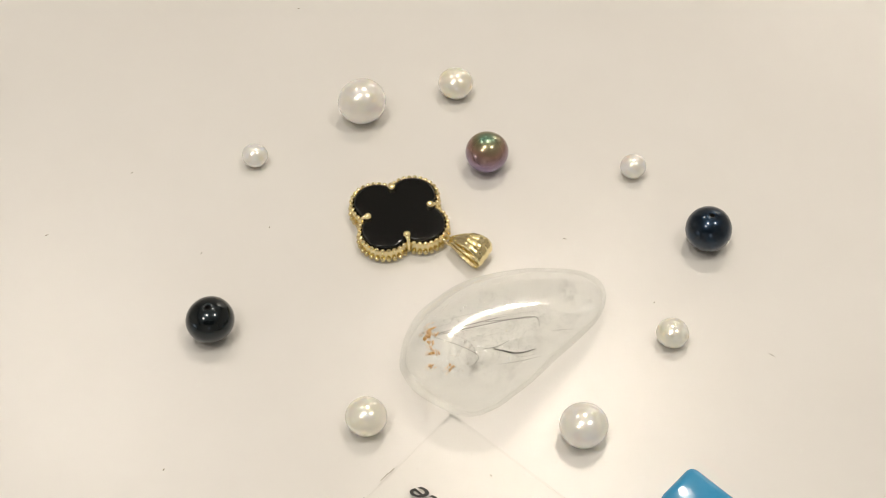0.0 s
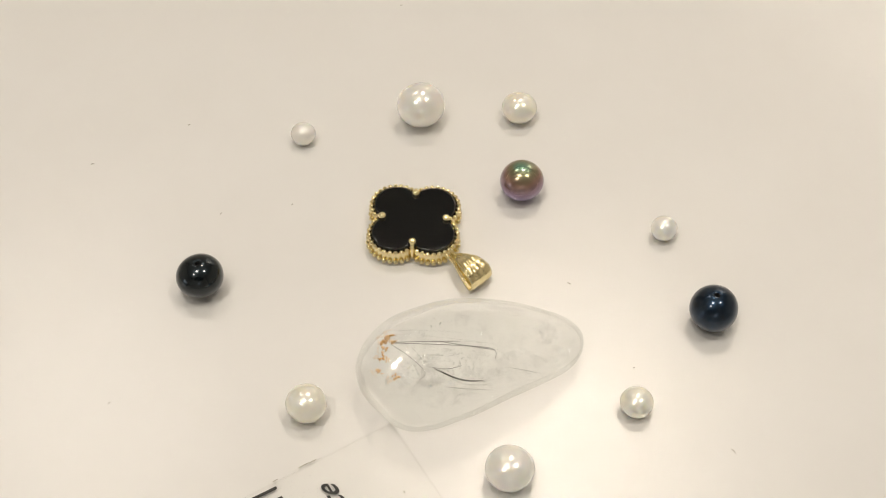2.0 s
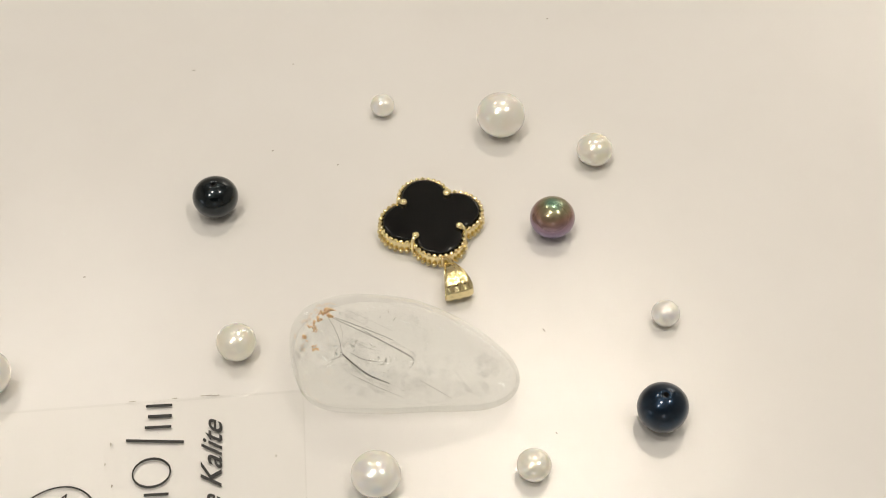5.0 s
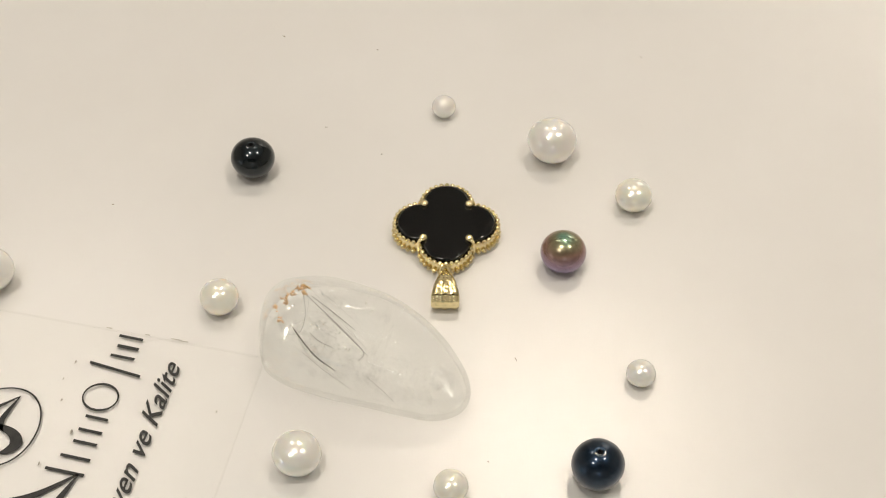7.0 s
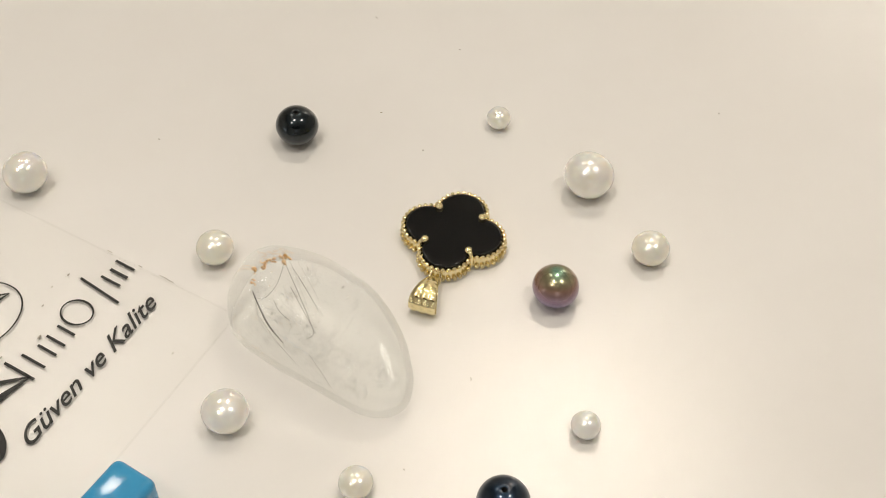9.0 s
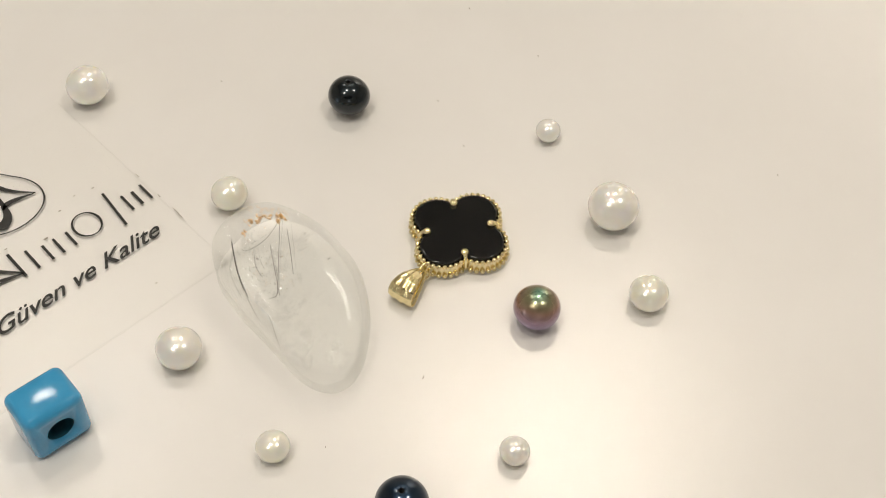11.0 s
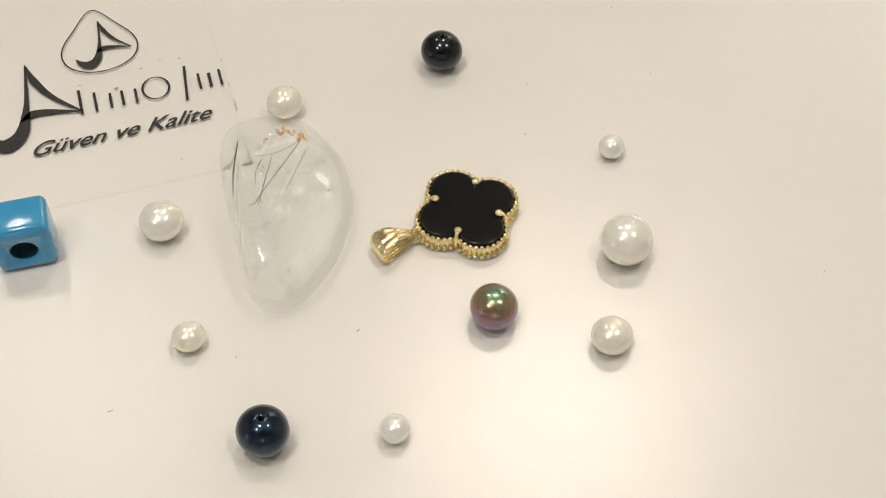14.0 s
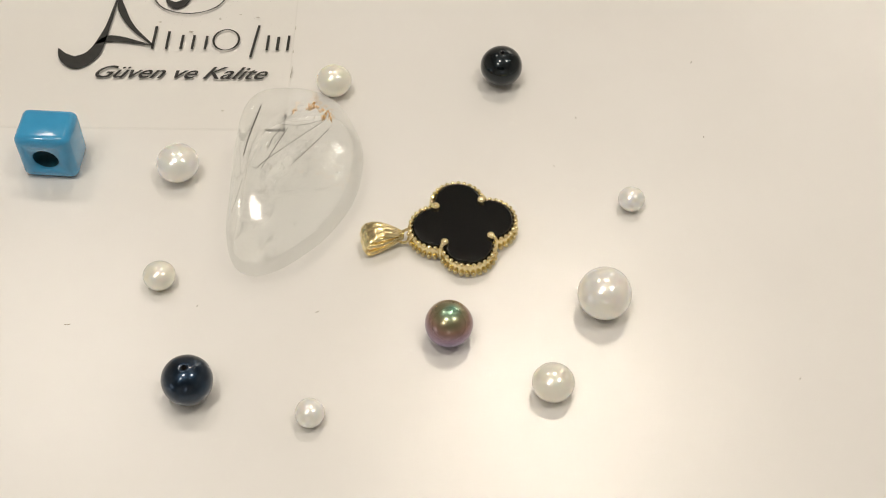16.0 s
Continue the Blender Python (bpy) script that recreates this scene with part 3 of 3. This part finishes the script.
# ---------------------------------------------------------------- the printed film
FILM_TOP = 0.045          # cm above the platter


def shape_part(name, outline, parent, mat=INK, label="", z=FILM_TOP):
    return part(name, slab(bmesh.new(), [(x * CM, y * CM) for x, y in outline], (z + 0.001) * CM, (z + 0.006) * CM), mat, parent, label, False)


def bar(name, x, y0, y1, w, parent, lean=0.0):
    return shape_part(name, [(x - w / 2, y0), (x + w / 2, y0), (x + w / 2 + lean, y1), (x - w / 2 + lean, y1)], parent)


def ribbon(line, widths):
    """A flat stroke along a line of (x, y), with a width at each of its points."""
    left, right, n = [], [], len(line)
    for i, p in enumerate(line):
        way = (line[min(i + 1, n - 1)] - line[max(i - 1, 0)]).normalized()
        k = i / (n - 1) * (len(widths) - 1)
        j = min(int(k), len(widths) - 2)
        w = (widths[j] + (widths[j + 1] - widths[j]) * (k - j)) / 2
        left.append((p.x - way.y * w, p.y + way.x * w))
        right.append((p.x + way.y * w, p.y - way.x * w))
    return left + right[::-1]


def loop_part(name, outer, inner, parent):
    """A closed line: the strip between two outlines of equal count."""
    bm = bmesh.new()
    z = (FILM_TOP + 0.004) * CM
    a = [bm.verts.new((x * CM, y * CM, z)) for x, y in outer]
    b = [bm.verts.new((x * CM, y * CM, z)) for x, y in inner]
    for i in range(len(a)):
        j = (i + 1) % len(a)
        bm.faces.new((a[i], a[j], b[j], b[i]))
    return part(name, bm, INK, parent, "", False)


def emblem(parent, ox, oy, k):
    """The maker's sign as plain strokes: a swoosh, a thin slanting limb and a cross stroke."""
    def at(*pts):
        return [Vector((ox + x * k, oy + y * k, 0)) for x, y in pts]
    for pts, widths in (((( -0.95, -0.10), (-0.80, -0.33), (-0.55, -0.45), (-0.28, -0.20), (-0.14, 0.45), (-0.08, 1.12), (-0.06, 1.45)), (0.02, 0.20, 0.34, 0.24, 0.09, 0.05, 0.02)),
                        (((-0.06, 1.45), (0.06, 0.98), (0.32, 0.50), (0.78, 0.0)), (0.02, 0.15, 0.10, 0.03)),
                        (((-0.30, 0.02), (-0.08, 0.17), (0.22, 0.15), (0.78, 0.0)), (0.02, 0.17, 0.13, 0.02))):
        line = bend([(p.x, p.y, 0) for p in at(*pts)], 8)
        shape_part("emblem_stroke", ribbon(line, [w * k for w in widths]), parent)


def words(text, x, y, wide, tall, parent):
    data = bpy.data.curves.new("words", "FONT")
    data.body, data.size, data.shear, data.offset = text, 1.0, 0.55, 0.010
    temp = new("words", data)
    bpy.context.view_layer.update()
    me = bpy.data.meshes.new_from_object(temp.evaluated_get(bpy.context.evaluated_depsgraph_get()))
    bpy.data.objects.remove(temp)
    xs, ys = [v.co.x for v in me.vertices], [v.co.y for v in me.vertices]
    sx, sy = wide / (max(xs) - min(xs)), tall / 0.72
    for v in me.vertices:
        v.co = ((x + (v.co.x - min(xs)) * sx) * CM, (y + v.co.y * sy) * CM, (FILM_TOP + 0.004) * CM)
    me.materials.append(INK)
    ob = new("slogan", me)
    ob.parent = parent
    return tagged(ob, "black cursive slogan")


def printed_film():
    # the film's corner under the quartz is the origin; x runs along the print, y up it
    ob = thing("printed_film", pose(0.45 * CM, -3.37 * CM, 0, 0, 0, 180 - 41.07), "frosted plastic film with black print, lying flat", "label")
    part("film", slab(bmesh.new(), [(-6.3 * CM, 0), (0, 0), (0, 5.3 * CM), (-6.3 * CM, 5.3 * CM)], 0.004 * CM, FILM_TOP * CM), FILM, ob, "", False)
    for name, lo, hi in (("long_cut_edge", (-6.3, -0.012), (0.012, 0.012)), ("short_cut_edge", (-0.010, 0.014), (0.010, 5.3))):
        bm = bmesh.new()
        box(bm, (lo[0] * CM, lo[1] * CM, 0.003 * CM), (hi[0] * CM, hi[1] * CM, (FILM_TOP + 0.003) * CM))
        part(name, bm, CUT_EDGE, ob, "milky cut edge of the film", False)
    emblem(ob, -3.53, 2.17, 1.05)
    # small sign in a drop-shaped ring
    def drop(grow):
        pts = []
        for i in range(72):
            a = 2 * math.pi * i / 72
            tip = max(0.0, math.cos(a - math.pi / 2)) ** 7
            pts.append((-2.16 + (0.72 + grow) * math.cos(a) * (1 - 0.12 * math.sin(a)), 3.78 + (0.68 + grow) * math.sin(a) + 0.40 * tip))
        return pts
    loop_part("emblem_ring", drop(0.014), drop(-0.014), ob)
    emblem(ob, -2.05, 3.62, 0.62)
    # the name stands as plain bars and a ring
    for x, top, w in ((-2.72, 2.72, 0.055), (-2.45, 2.58, 0.05), (-2.17, 2.48, 0.05), (-1.95, 2.48, 0.05), (-1.70, 2.46, 0.05),
                      (-0.50, 2.50, 0.05), (-0.30, 2.46, 0.06), (-0.10, 2.50, 0.05)):
        bar("name_bar", x, 2.085, top, w, ob, 0.01)
    bar("name_bar", -0.80, 1.88, 2.78, 0.05, ob, 0.10)
    oval = [(math.cos(a), math.sin(a)) for a in (2 * math.pi * i / 48 for i in range(48))]
    loop_part("name_ring", [(-1.31 + 0.27 * x, 2.36 + 0.30 * y) for x, y in oval], [(-1.31 + 0.225 * x, 2.36 + 0.275 * y) for x, y in oval], ob)
    words("G\u00fcven ve Kalite", -3.70, 1.29, 3.28, 0.33, ob)
    for x, y, w in ((0.02, 2.72, 0.05), (0.03, 1.55, 0.09), (0.02, 1.40, 0.06), (0.02, 2.05, 0.04)):
        shape_part("edge_mark", [(x - 0.008, y - w), (x + 0.008, y - w), (x + 0.006, y + w), (x - 0.008, y + w)], ob, SMUDGE, "grey smudge on the film's edge", 0.046)
    for x, y, r in ((-0.75, 3.01, 0.022), (-1.49, 2.95, 0.018), (-1.18, 0.45, 0.016), (-2.02, 2.57, 0.03), (-2.66, 2.84, 0.02), (-1.10, 3.08, 0.016)):
        shape_part("speck", [(x + r * math.cos(a) * (1.5 + 0.4 * math.sin(3 * a)), y + r * 0.7 * math.sin(a)) for a in (math.pi * i / 5 for i in range(10))],
                   ob, SMUDGE, "small grey speck on the film")
    return riding(ob)


printed_film()

# ---------------------------------------------------------------- lint on the platter


def lint(x, y, length, turn, thick=0.006):
    s = length / 2 * CM
    bm = tube(bmesh.new(), bend([(-s, 0, 0), (-s * 0.2, s * 0.22, 0), (s, 0, 0)], 5), thick * CM, 6, 0.5)
    ob = mesh_object("lint_speck", bm, LINT)
    ob.matrix_basis = pose(x * CM, y * CM, thick * CM, 0, 0, turn)
    tagged(ob, "tiny brown speck of lint on the white platter", "lint", "lint specks")
    return riding(ob)


for x, y, length, turn, thick in ((2.464, 0.25, 0.085, -10, 0.009), (-6.66, 0.25, 0.08, 30, 0.009), (-3.99, -4.39, 0.05, 60, 0.010), (5.74, -2.20, 0.13, -35, 0.007),
                                  (3.914, -1.13, 0.04, 20, 0.009), (-2.76, 0.47, 0.04, 80, 0.010), (-2.64, 6.30, 0.05, 15, 0.009),
                                  (-5.38, 1.74, 0.05, 45, 0.009), (-3.90, -0.13, 0.05, 70, 0.009)):
    lint(x, y, length * 0.85, turn, thick * 0.7)


def motions():
    times = [i * 0.5 for i in range(33)]
    for ob in MOVING:
        start = ob.matrix_basis.copy()
        walk(ob, [(t, pose(0, 0, 0, 0, 0, SPIN * t) @ start) for t in times])


motions()
